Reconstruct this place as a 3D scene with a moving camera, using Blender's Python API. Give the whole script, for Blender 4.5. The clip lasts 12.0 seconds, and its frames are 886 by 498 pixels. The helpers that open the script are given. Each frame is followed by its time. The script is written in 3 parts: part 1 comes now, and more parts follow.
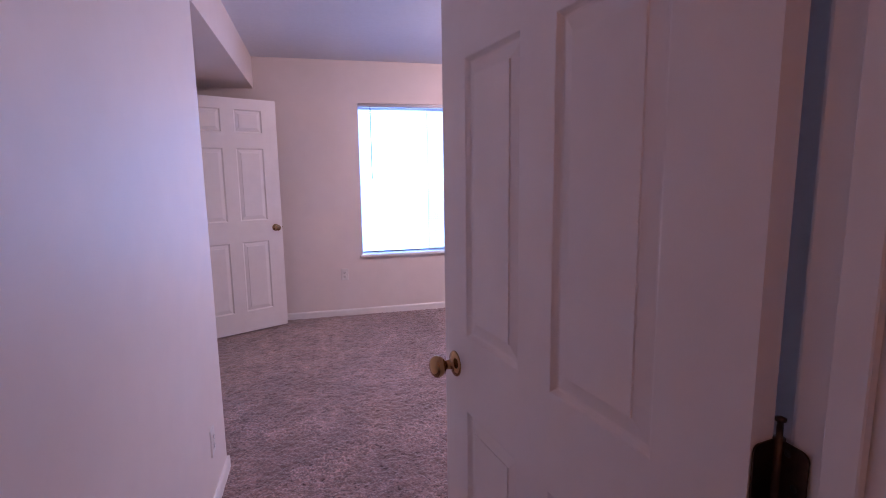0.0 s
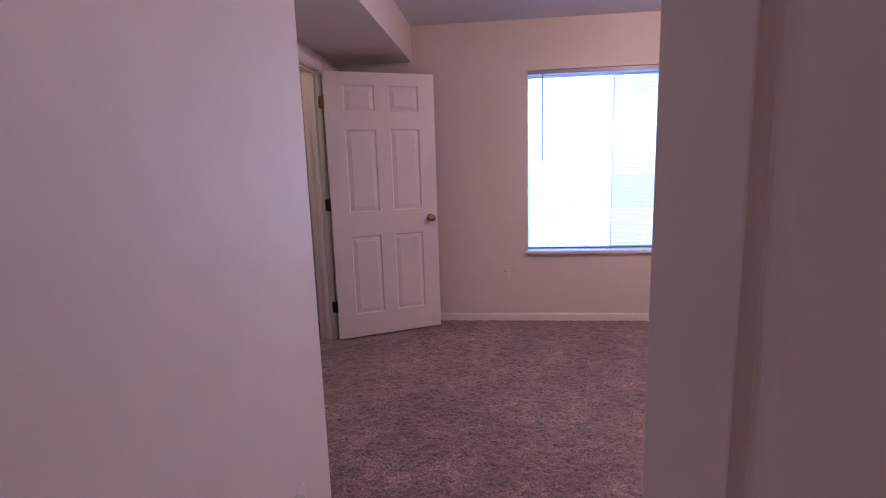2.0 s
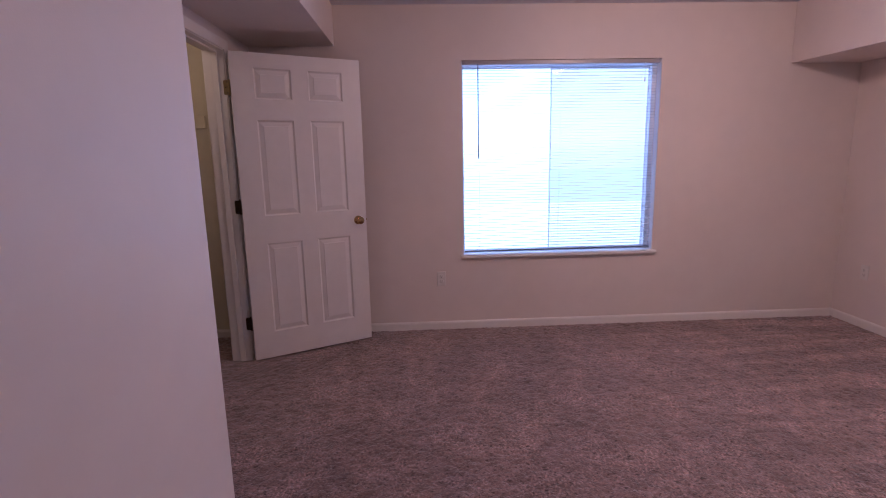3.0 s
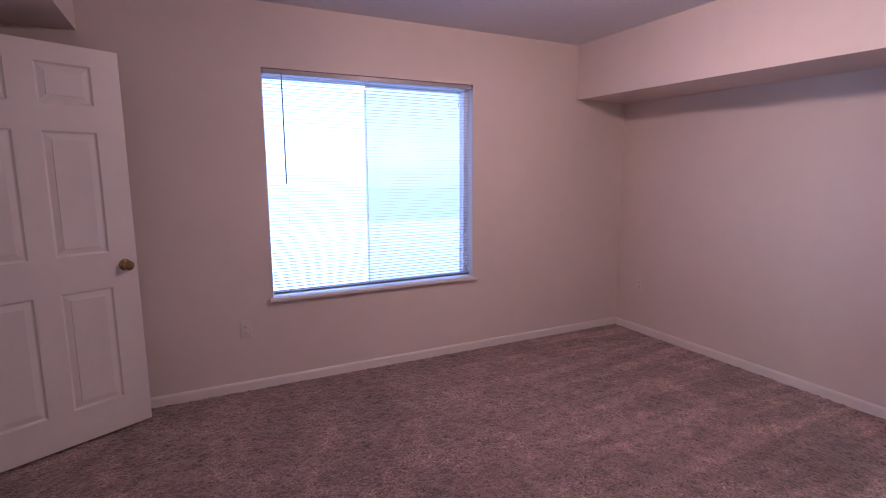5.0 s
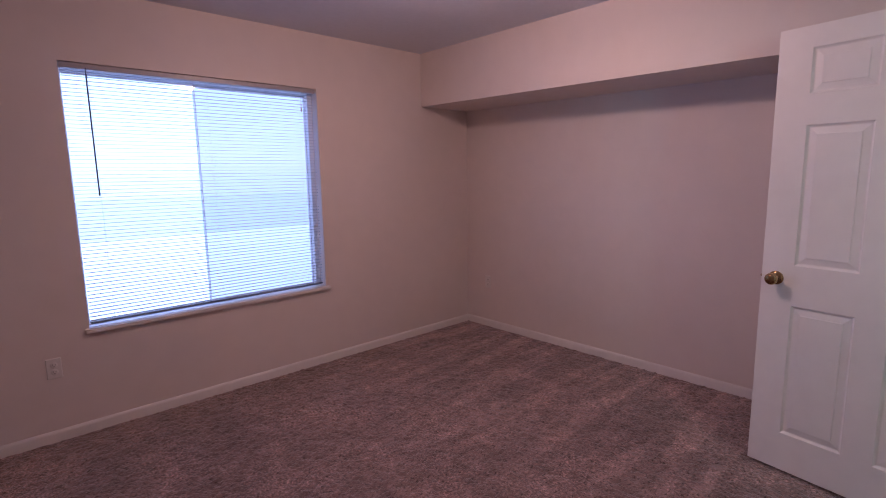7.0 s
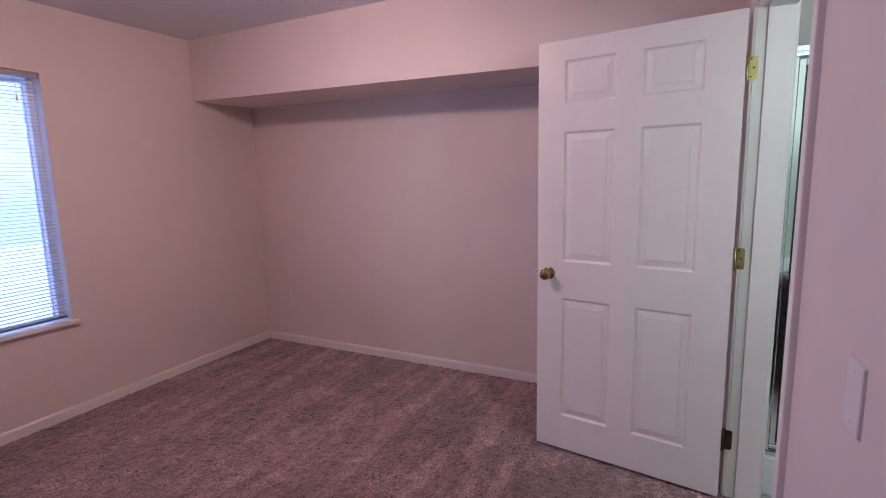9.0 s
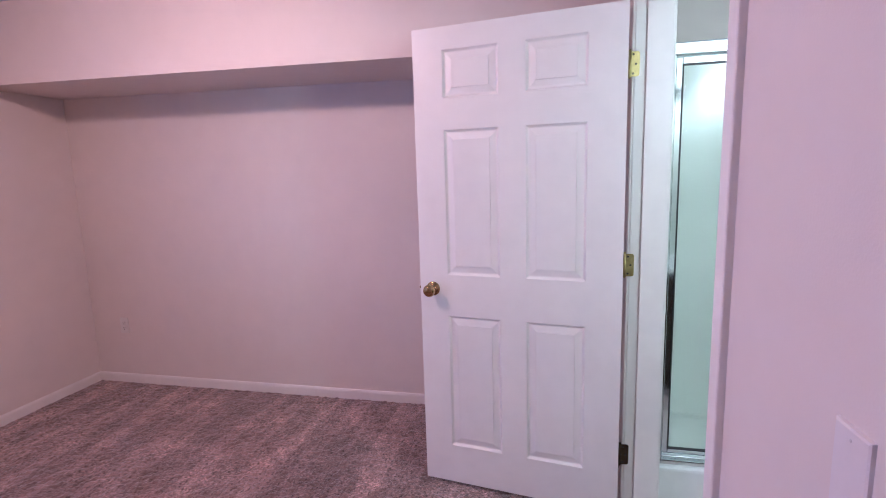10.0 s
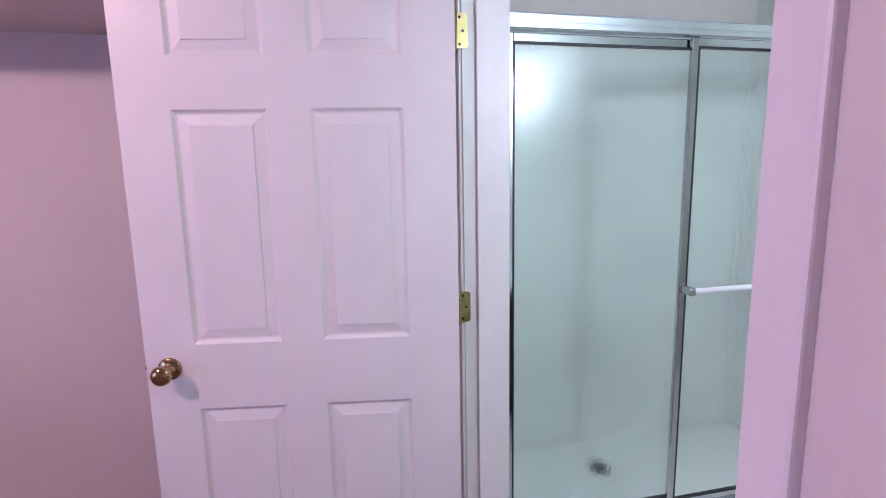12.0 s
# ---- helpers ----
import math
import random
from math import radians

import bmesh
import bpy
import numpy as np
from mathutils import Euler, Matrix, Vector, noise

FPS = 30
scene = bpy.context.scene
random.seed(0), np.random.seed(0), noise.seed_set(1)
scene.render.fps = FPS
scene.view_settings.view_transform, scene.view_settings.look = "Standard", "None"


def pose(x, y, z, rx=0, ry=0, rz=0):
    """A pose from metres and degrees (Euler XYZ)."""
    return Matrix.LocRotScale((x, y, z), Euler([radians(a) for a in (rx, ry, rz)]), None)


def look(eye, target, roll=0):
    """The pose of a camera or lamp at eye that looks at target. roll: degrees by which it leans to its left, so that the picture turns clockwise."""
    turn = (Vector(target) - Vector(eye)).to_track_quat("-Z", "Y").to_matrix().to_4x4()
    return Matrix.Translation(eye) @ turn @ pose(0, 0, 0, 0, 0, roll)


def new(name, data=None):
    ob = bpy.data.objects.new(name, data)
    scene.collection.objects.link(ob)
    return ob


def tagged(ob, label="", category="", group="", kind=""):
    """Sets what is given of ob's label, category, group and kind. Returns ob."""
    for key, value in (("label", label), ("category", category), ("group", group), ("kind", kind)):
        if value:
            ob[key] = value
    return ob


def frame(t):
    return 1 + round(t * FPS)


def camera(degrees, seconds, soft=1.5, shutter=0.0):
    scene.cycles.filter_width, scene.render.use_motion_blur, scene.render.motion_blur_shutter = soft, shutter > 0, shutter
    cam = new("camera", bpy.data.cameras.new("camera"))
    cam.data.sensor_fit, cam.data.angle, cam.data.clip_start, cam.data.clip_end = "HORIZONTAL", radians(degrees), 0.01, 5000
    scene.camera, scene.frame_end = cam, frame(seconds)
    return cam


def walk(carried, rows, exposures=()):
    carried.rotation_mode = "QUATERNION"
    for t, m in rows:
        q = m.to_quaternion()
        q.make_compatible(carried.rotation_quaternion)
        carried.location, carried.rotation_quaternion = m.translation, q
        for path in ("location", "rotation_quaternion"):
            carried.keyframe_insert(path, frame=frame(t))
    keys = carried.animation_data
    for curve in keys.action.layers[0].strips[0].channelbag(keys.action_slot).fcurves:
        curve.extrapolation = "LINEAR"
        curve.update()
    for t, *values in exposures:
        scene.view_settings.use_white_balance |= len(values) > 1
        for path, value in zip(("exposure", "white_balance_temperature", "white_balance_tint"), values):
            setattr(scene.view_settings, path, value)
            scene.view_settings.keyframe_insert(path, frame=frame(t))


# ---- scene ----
cam = camera(82.8, 12.0, soft=1.0)
PATH = [
    (0, (0.111, -0.011, 1.381), (0.59, 1.909, 1.089), -0.8),
    (0.5, (0.136, 0.141, 1.384), (0.433, 2.096, 1.082), -1.6),
    (1, (0.161, 0.338, 1.356), (0.366, 2.304, 1.05), -1.5),
    (1.5, (0.232, 0.566, 1.350), (0.152, 2.544, 1.038), -1.7),
    (2, (0.279, 0.737, 1.358), (0.063, 2.697, 1.023), -1.8),
    (2.5, (0.25, 0.899, 1.389), (0.114, 2.862, 1.029), -1.3),
    (2.7, (0.227, 0.978, 1.381), (0.183, 2.944, 1.015), -1.2),
    (4.3, (0.121, 1.438, 1.41), (0.707, 3.322, 1.082), -0.7),
    (4.5, (0.126, 1.483, 1.423), (0.809, 3.335, 1.103), -0.4),
    (5, (0.09, 1.576, 1.425), (0.972, 3.345, 1.122), -0.2),
    (5.5, (0.089, 1.599, 1.432), (1.149, 3.269, 1.136), -0.0),
    (6, (0.106, 1.583, 1.417), (1.301, 3.161, 1.135), -0.4),
    (6.5, (0.131, 1.576, 1.43), (1.419, 3.079, 1.144), -0.7),
    (6.7, (0.132, 1.582, 1.438), (1.445, 3.063, 1.147), -0.8),
    (8.3, (0.179, 1.524, 1.452), (1.78, 2.682, 1.143), -0.9),
    (8.5, (0.221, 1.54, 1.461), (1.891, 2.595, 1.145), -0.9),
    (9, (0.378, 1.573, 1.456), (2.145, 2.458, 1.152), -1.3),
    (9.5, (0.523, 1.606, 1.45), (2.373, 2.304, 1.149), -1.3),
    (10, (0.698, 1.672, 1.458), (2.625, 2.112, 1.153), -1.7),
    (10.5, (0.871, 1.731, 1.452), (2.838, 1.896, 1.13), -2.0),
    (11, (1.094, 1.703, 1.47), (3.065, 1.734, 1.132), -1.6),
    (11.5, (1.237, 1.695, 1.479), (3.21, 1.596, 1.166), -1.1),
    (12, (1.387, 1.759, 1.468), (3.314, 1.327, 1.154), -1.1),
]

EXPOSURES = [
    (0.0, 0.70, 5000, 50), (1.0, 0.30, 5200, 49), (2.0, 0.18, 5550, 52), (2.5, -0.06, 5500, 51), (4.5, -0.11, 5520, 52), (5.0, -0.12, 5550, 53), (5.5, -0.37, 5570, 54), (6.5, -0.50, 5750, 56),
    (8.5, -0.70, 5850, 58), (9.0, -0.20, 5650, 56), (9.5, 0.15, 5500, 54), (10.0, 0.40, 5350, 58), (10.5, 0.38, 5300, 62), (11.5, 0.34, 5180, 64), (12.0, 0.28, 5400, 69),
]
walk(cam, [(t, look(eye, target, roll)) for t, eye, target, roll in PATH], EXPOSURES)

# ---- plan, in metres ----
X_EAST, X_WEST, Y_NORTH = 3.61, -1.01, 4.98
X_HALL, Y_ALCOVE = -0.365, 2.415            # hall wall on the west, and where it ends
X_VEST, Y_SOUTH = 0.66, 1.345             # vestibule wall and the wall of the bathroom door
Y_ENTRY = 0.375                            # room side of the entry wall
CEIL = 2.457
T = 0.12

# ---- world and lights ----
world = bpy.data.worlds.new("world")
scene.world = world
world.use_nodes = True
sky = world.node_tree.nodes.new("ShaderNodeTexSky")
sky.sky_type, sky.sun_disc = "NISHITA", False
sky.sun_elevation, sky.sun_rotation = radians(50), radians(200)
world.node_tree.links.new(sky.outputs[0], world.node_tree.nodes["Background"].inputs[0])
world.node_tree.nodes["Background"].inputs[1].default_value = 0.06


def lamp(name, kind, colour, watts, m, **more):
    data = bpy.data.lights.new(name, kind)
    data.color, data.energy = colour, watts
    for key, value in more.items():
        if key == "size":
            data.shape = "RECTANGLE"
            data.size, data.size_y = value
        elif key == "radius":
            data.shadow_soft_size = value
    ob = new(name, data)
    ob.matrix_world = m
    return ob


DAY = lamp("window_daylight", "AREA", (0.46, 0.81, 1.0), 48, look((1.29, 5.4, 1.0), (1.29, 4.0, 1.0)), size=(2.2, 2.8))
SKY_LIGHT = lamp("sky_daylight", "AREA", (0.34, 0.58, 1.0), 90, look((1.29, 6.3, 3.1), (1.29, 4.98, 1.3)), size=(3.0, 1.8))
PATIO_LIGHT = lamp("sunlit_ground_daylight", "AREA", (0.36, 0.60, 1.0), 1300, look((1.0, 12.6, -0.38), (1.0, 12.601, 1.0)), size=(30.0, 13.0))
CEILING_LAMP = lamp("ceiling_lamp_glow", "POINT", (1.0, 0.74, 0.47), 30, pose(1.78, 3.28, 2.335), radius=0.07)
# added fill under the bulb, throws more light downwards; the fixture has no diffuser
CEILING_FILL = lamp("ceiling_down_fill", "AREA", (1.0, 0.74, 0.47), 9, look((1.78, 3.28, 2.32), (1.78, 3.281, 0.0)), size=(0.26, 0.26))
BATH_LAMP = lamp("vanity_lamp_glow", "POINT", (0.70, 1.0, 0.70), 25, pose(1.42, 0.62, 1.93), radius=0.09)
CLOSET_LAMP = lamp("closet_bulb_glow", "POINT", (1.0, 0.80, 0.42), 4, pose(-1.62, 3.9, 2.28), radius=0.04)
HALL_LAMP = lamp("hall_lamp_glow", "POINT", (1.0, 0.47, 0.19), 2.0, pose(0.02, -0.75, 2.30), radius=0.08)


# ---- materials ----
def material(name, colour, rough=0.6, metal=0.0, grain=0.0, scale=40.0, stain=0.0, stain_scale=2.0, bump=0.0, bump_scale=200.0, **more):
    """Colour with grain and stains at two scales, and a fine relief."""
    mat = bpy.data.materials.new(name)
    mat.use_nodes = True
    nodes, links = mat.node_tree.nodes, mat.node_tree.links
    bsdf = nodes["Principled BSDF"]
    bsdf.inputs["Roughness"].default_value, bsdf.inputs["Metallic"].default_value = rough, metal
    bsdf.inputs["Base Color"].default_value = (*colour, 1)
    for key, value in more.items():
        bsdf.inputs[key.replace("_", " ")].default_value = value
    coord = nodes.new("ShaderNodeTexCoord")

    def noise_at(s, detail=4.0):
        n = nodes.new("ShaderNodeTexNoise")
        n.inputs["Scale"].default_value, n.inputs["Detail"].default_value = s, detail
        links.new(coord.outputs["Object"], n.inputs["Vector"])
        return n
    if grain or stain:
        last = None
        for amount, s in ((grain, scale), (stain, stain_scale)):
            if not amount:
                continue
            ramp = nodes.new("ShaderNodeMapRange")
            ramp.inputs[1].default_value, ramp.inputs[2].default_value = 0.3, 0.7
            ramp.inputs[3].default_value, ramp.inputs[4].default_value = 1 - amount, 1 + amount
            links.new(noise_at(s).outputs["Fac"], ramp.inputs[0])
            if last is None:
                last = ramp.outputs[0]
            else:
                mul = nodes.new("ShaderNodeMath")
                mul.operation = "MULTIPLY"
                links.new(last, mul.inputs[0]), links.new(ramp.outputs[0], mul.inputs[1])
                last = mul.outputs[0]
        vec = nodes.new("ShaderNodeVectorMath")
        vec.operation = "SCALE"
        vec.inputs[0].default_value = colour
        links.new(last, vec.inputs["Scale"])
        links.new(vec.outputs[0], bsdf.inputs["Base Color"])
        rr = nodes.new("ShaderNodeMath")
        rr.operation = "MULTIPLY"
        rr.inputs[1].default_value = rough
        links.new(last, rr.inputs[0]), links.new(rr.outputs[0], bsdf.inputs["Roughness"])
    if bump:
        b = nodes.new("ShaderNodeBump")
        b.inputs["Strength"].default_value, b.inputs["Distance"].default_value = bump, 0.002
        links.new(noise_at(bump_scale, 3.0).outputs["Fac"], b.inputs["Height"])
        links.new(b.outputs[0], bsdf.inputs["Normal"])
    return mat


M_WALL = material("wall_paint", (0.745, 0.658, 0.610), 0.52, grain=0.015, scale=9, stain=0.03, stain_scale=1.3, bump=0.12, bump_scale=260)
# white ceiling; its blue cast is window daylight put into the colour
M_CEIL = material("ceiling_daylight_tint", (0.74, 0.76, 0.81), 0.9, grain=0.02, scale=30, stain=0.02, stain_scale=1.0, bump=0.5, bump_scale=120)
M_TRIM = material("trim_paint", (0.80, 0.755, 0.72), 0.42, grain=0.02, scale=15, stain=0.03, stain_scale=3, bump=0.08, bump_scale=150)
M_DOOR = material("door_paint", (0.79, 0.74, 0.71), 0.40, grain=0.02, scale=12, stain=0.025, stain_scale=2.5, bump=0.12, bump_scale=110)
M_BRASS = material("polished_brass", (0.43, 0.28, 0.13), 0.08, 1.0, grain=0.05, scale=60, stain=0.08, stain_scale=25)
M_HINGE = material("brass_plate", (0.42, 0.34, 0.14), 0.36, 1.0, grain=0.12, scale=90, stain=0.12, stain_scale=30)
M_DARK_HINGE = material("dark_brass", (0.07, 0.045, 0.03), 0.42, 0.9, grain=0.2, scale=90, stain=0.2, stain_scale=20)
M_DIM_HINGE = material("brown_brass", (0.26, 0.19, 0.10), 0.42, 0.9, grain=0.15, scale=90, stain=0.15, stain_scale=25)
M_SCREW = material("screw_steel", (0.05, 0.045, 0.04), 0.5, 0.7)
M_PLATE = material("plate_plastic", (0.74, 0.70, 0.66), 0.35, grain=0.02, scale=40)
M_PLATE_SCREW = material("painted_screw", (0.62, 0.59, 0.57), 0.45)
M_BLANK = material("blank_plate_plastic", (0.745, 0.70, 0.69), 0.35, grain=0.02, scale=40)
M_SLOT = material("slot_dark", (0.03, 0.025, 0.02), 0.6)
M_VINYL = material("window_vinyl", (0.82, 0.82, 0.82), 0.35, grain=0.02, scale=30)
# white headrail greyed: its shade against the bright window is in the colour
M_RAIL = material("blind_rail_backlit", (0.40, 0.38, 0.40), 0.35, grain=0.03, scale=40)
# bottom rail likewise, painted dark blue-grey for the shade on its room side
M_BOTTOM = material("bottom_rail_shaded", (0.16, 0.18, 0.22), 0.4)
M_ROD = material("wand_plastic", (0.13, 0.15, 0.2), 0.25)
M_CORD = material("blind_cord", (0.7, 0.7, 0.7), 0.7)
# frame metal darkened for dark reflections; the header's copy stays lighter
M_ALU = material("darkened_aluminium", (0.62, 0.65, 0.66), 0.10, 1.0, grain=0.03, scale=80, stain=0.04, stain_scale=9)
M_HEADER = material("satin_aluminium", (0.80, 0.84, 0.84), 0.22, 1.0, grain=0.03, scale=80, stain=0.04, stain_scale=9)
M_GASKET = material("black_gasket", (0.02, 0.02, 0.02), 0.5)
M_ACRYLIC = material("shower_acrylic", (0.80, 0.81, 0.78), 0.25, grain=0.02, scale=20, stain=0.06, stain_scale=3)
M_DRAIN = material("drain_steel", (0.03, 0.035, 0.035), 0.4, 0.6)
M_BATH = material("bath_paint", (0.64, 0.68, 0.60), 0.7, grain=0.02, scale=12, bump=0.2, bump_scale=200)
M_VINYLFLOOR = material("vinyl_floor", (0.62, 0.60, 0.55), 0.35, grain=0.05, scale=30, stain=0.06, stain_scale=5)
M_CLOSET = material("closet_paint", (0.68, 0.62, 0.48), 0.8, grain=0.03, scale=10, bump=0.2, bump_scale=200)
M_GROUND = material("dry_grass", (0.16, 0.16, 0.08), 0.9, grain=0.3, scale=6, stain=0.2, stain_scale=0.3)
M_BULB = material("frosted_shade", (0.9, 0.88, 0.84), 0.4)


def carpet_material():
    mat = bpy.data.materials.new("plush_carpet")
    mat.use_nodes = True
    nodes, links = mat.node_tree.nodes, mat.node_tree.links
    bsdf = nodes["Principled BSDF"]
    bsdf.inputs["Roughness"].default_value = 0.95
    bsdf.inputs["Sheen Weight"].default_value = 0.6
    bsdf.inputs["Sheen Roughness"].default_value = 0.4
    coord = nodes.new("ShaderNodeTexCoord")

    def tex(s, detail, stretch=(1, 1, 1), turn=0.0):
        mp = nodes.new("ShaderNodeMapping")
        mp.inputs["Scale"].default_value = stretch
        mp.inputs["Rotation"].default_value = (0, 0, radians(turn))
        links.new(coord.outputs["Object"], mp.inputs["Vector"])
        n = nodes.new("ShaderNodeTexNoise")
        n.inputs["Scale"].default_value, n.inputs["Detail"].default_value = s, detail
        links.new(mp.outputs[0], n.inputs["Vector"])
        return n.outputs["Fac"]

    def ramp(fac, lo, hi, a, b):
        r = nodes.new("ShaderNodeMapRange")
        for k, v in enumerate((lo, hi, a, b)):
            r.inputs[k + 1].default_value = v
        links.new(fac, r.inputs[0])
        return r.outputs[0]

    def times(a, b):
        m = nodes.new("ShaderNodeMath")
        m.operation = "MULTIPLY"
        links.new(a, m.inputs[0]), links.new(b, m.inputs[1])
        return m.outputs[0]
    dots = ramp(tex(58, 2, (1, 1.5, 1)), 0.35, 0.43, 0.40, 1.0)
    # frosted tips, thicker in some patches than in others
    tips = times(ramp(tex(56, 3, (1.6, 1, 1), 20), 0.50, 0.62, 0.0, 1.0), ramp(tex(3.4, 6), 0.42, 0.60, 0.22, 1.0))
    flecks = ramp(tips, 0.0, 1.0, 1.0, 2.0)
    tuft = ramp(tex(90, 3), 0.30, 0.70, 0.82, 1.18)
    clump = ramp(tex(15, 5), 0.36, 0.64, 0.76, 1.24)
    patch = times(ramp(tex(5.0, 8), 0.34, 0.66, 0.86, 1.15), ramp(tex(1.7, 6), 0.38, 0.62, 0.90, 1.11))
    # vacuum strokes, out from the east wall
    sep = nodes.new("ShaderNodeSeparateXYZ")
    links.new(coord.outputs["Object"], sep.inputs[0])
    near = ramp(sep.outputs[0], 1.5, 2.4, 0.0, 1.0)
    stroke = ramp(tex(1.0, 1.0, (0.8, 10.5, 1), -9), 0.50, 0.57, -0.08, 0.32)
    lanes = nodes.new("ShaderNodeMath")
    lanes.operation = "MULTIPLY_ADD"
    lanes.inputs[2].default_value = 1.0
    links.new(near, lanes.inputs[0]), links.new(stroke, lanes.inputs[1])
    total = times(times(times(dots, flecks), times(tuft, clump)), times(patch, lanes.outputs[0]))
    vec = nodes.new("ShaderNodeVectorMath")
    vec.operation = "SCALE"
    vec.inputs[0].default_value = (0.236, 0.152, 0.138)
    links.new(total, vec.inputs["Scale"])
    links.new(vec.outputs[0], bsdf.inputs["Base Color"])
    b = nodes.new("ShaderNodeBump")
    b.inputs["Strength"].default_value, b.inputs["Distance"].default_value = 0.9, 0.008
    links.new(tex(90, 4), b.inputs["Height"])
    links.new(b.outputs[0], bsdf.inputs["Normal"])
    return mat


M_CARPET = carpet_material()
M_CABINET = material("dark_stained_oak", (0.075, 0.045, 0.028), 0.4, grain=0.25, scale=25, stain=0.15, stain_scale=4)


def glass_material(name, rough, tint, bump=0.0, scale=30.0):
    mat = bpy.data.materials.new(name)
    mat.use_nodes = True
    nodes, links = mat.node_tree.nodes, mat.node_tree.links
    bsdf = nodes["Principled BSDF"]
    bsdf.inputs["Base Color"].default_value = (*tint, 1)
    bsdf.inputs["Roughness"].default_value = rough
    bsdf.inputs["Transmission Weight"].default_value = 1.0
    bsdf.inputs["IOR"].default_value = 1.45
    if bump:
        n = nodes.new("ShaderNodeTexNoise")
        n.inputs["Scale"].default_value, n.inputs["Detail"].default_value = scale, 2.0
        c = nodes.new("ShaderNodeTexCoord")
        links.new(c.outputs["Object"], n.inputs["Vector"])
        b = nodes.new("ShaderNodeBump")
        b.inputs["Strength"].default_value, b.inputs["Distance"].default_value = bump, 0.004
        links.new(n.outputs["Fac"], b.inputs["Height"])
        links.new(b.outputs[0], bsdf.inputs["Normal"])
    return mat


M_PANE = glass_material("window_glass", 0.0, (0.97, 0.99, 1.0))
M_SCREEN = bpy.data.materials.new("insect_screen")
M_SCREEN.use_nodes = True
_n, _l = M_SCREEN.node_tree.nodes, M_SCREEN.node_tree.links
_mix, _clear, _grey = _n.new("ShaderNodeMixShader"), _n.new("ShaderNodeBsdfTransparent"), _n.new("ShaderNodeBsdfDiffuse")
_grey.inputs[0].default_value, _mix.inputs[0].default_value = (0.10, 0.15, 0.17, 1), 0.17
_l.new(_clear.outputs[0], _mix.inputs[1]), _l.new(_grey.outputs[0], _mix.inputs[2])
_l.new(_mix.outputs[0], _n["Material Output"].inputs[0])

M_SLAT = bpy.data.materials.new("blind_slat")
M_SLAT.use_nodes = True
_n, _l = M_SLAT.node_tree.nodes, M_SLAT.node_tree.links
_mix, _thru, _gloss = _n.new("ShaderNodeMixShader"), _n.new("ShaderNodeBsdfTranslucent"), _n["Principled BSDF"]
_thru.inputs[0].default_value, _mix.inputs[0].default_value = (0.80, 0.84, 0.92, 1), 0.16
_gloss.inputs["Base Color"].default_value, _gloss.inputs["Roughness"].default_value = (0.50, 0.50, 0.52, 1), 0.4
_l.new(_gloss.outputs[0], _mix.inputs[1]), _l.new(_thru.outputs[0], _mix.inputs[2])
_l.new(_mix.outputs[0], _n["Material Output"].inputs[0])

M_SHOWER = glass_material("obscure_glass", 0.09, (0.88, 0.96, 0.90), 0.22, 95)


# ---- mesh helpers ----
def box(bm, x0, x1, y0, y1, z0, z1, bevel=0.0, segments=1):
    m = Matrix.Translation(((x0 + x1) / 2, (y0 + y1) / 2, (z0 + z1) / 2)) @ Matrix.Diagonal((x1 - x0, y1 - y0, z1 - z0, 1))
    verts = bmesh.ops.create_cube(bm, size=1, matrix=m)["verts"]
    if bevel:
        edges = list({e for v in verts for e in v.link_edges})
        bmesh.ops.bevel(bm, geom=edges, offset=bevel, segments=segments, profile=0.5, affect="EDGES")


def lathe(bm, profile, m, steps=24):
    """Turns (radius, height) pairs about z, then places them by m."""
    rings = [[bm.verts.new(m @ Vector((r * math.cos(2 * math.pi * k / steps), r * math.sin(2 * math.pi * k / steps), h))) for k in range(steps)] for r, h in profile]
    for a, b in zip(rings, rings[1:]):
        for k in range(steps):
            j = (k + 1) % steps
            bm.faces.new((a[k], a[j], b[j], b[k])).smooth = True
    bm.faces.new(list(reversed(rings[0])))
    bm.faces.new(rings[-1])


def extrude_profile(bm, profile, a, b, out):
    """A moulding: (out, up) pairs run from a to b; out is the horizontal unit vector away from the wall."""
    rows = [[bm.verts.new(Vector(p) + Vector(out) * o + Vector((0, 0, u))) for o, u in profile] for p in (a, b)]
    n = len(profile)
    for k in range(n):
        j = (k + 1) % n
        bm.faces.new((rows[0][k], rows[0][j], rows[1][j], rows[1][k]))
    bm.faces.new(rows[0]), bm.faces.new(rows[1])


def link(name, bm, mat):
    bmesh.ops.recalc_face_normals(bm, faces=bm.faces[:])
    mesh = bpy.data.meshes.new(name)
    bm.to_mesh(mesh)
    bm.free()
    mesh.materials.append(mat)
    return new(name, mesh)


def part(name, bm, mat, parent, label=""):
    ob = link(name, bm, mat)
    ob.parent = parent
    if label:
        ob["label"] = label
    return ob


def structure(name, boxes, mat, label="", category="", bevel=0.0):
    bm = bmesh.new()
    for b in boxes:
        box(bm, *b, bevel=bevel)
    return tagged(link(name, bm, mat), label, category, kind="structure")


def thing(name, m, label, category, group="", kind=""):
    ob = new(name)
    ob.empty_display_size = 0.1
    ob.matrix_world = m
    return tagged(ob, label, category, group, kind)


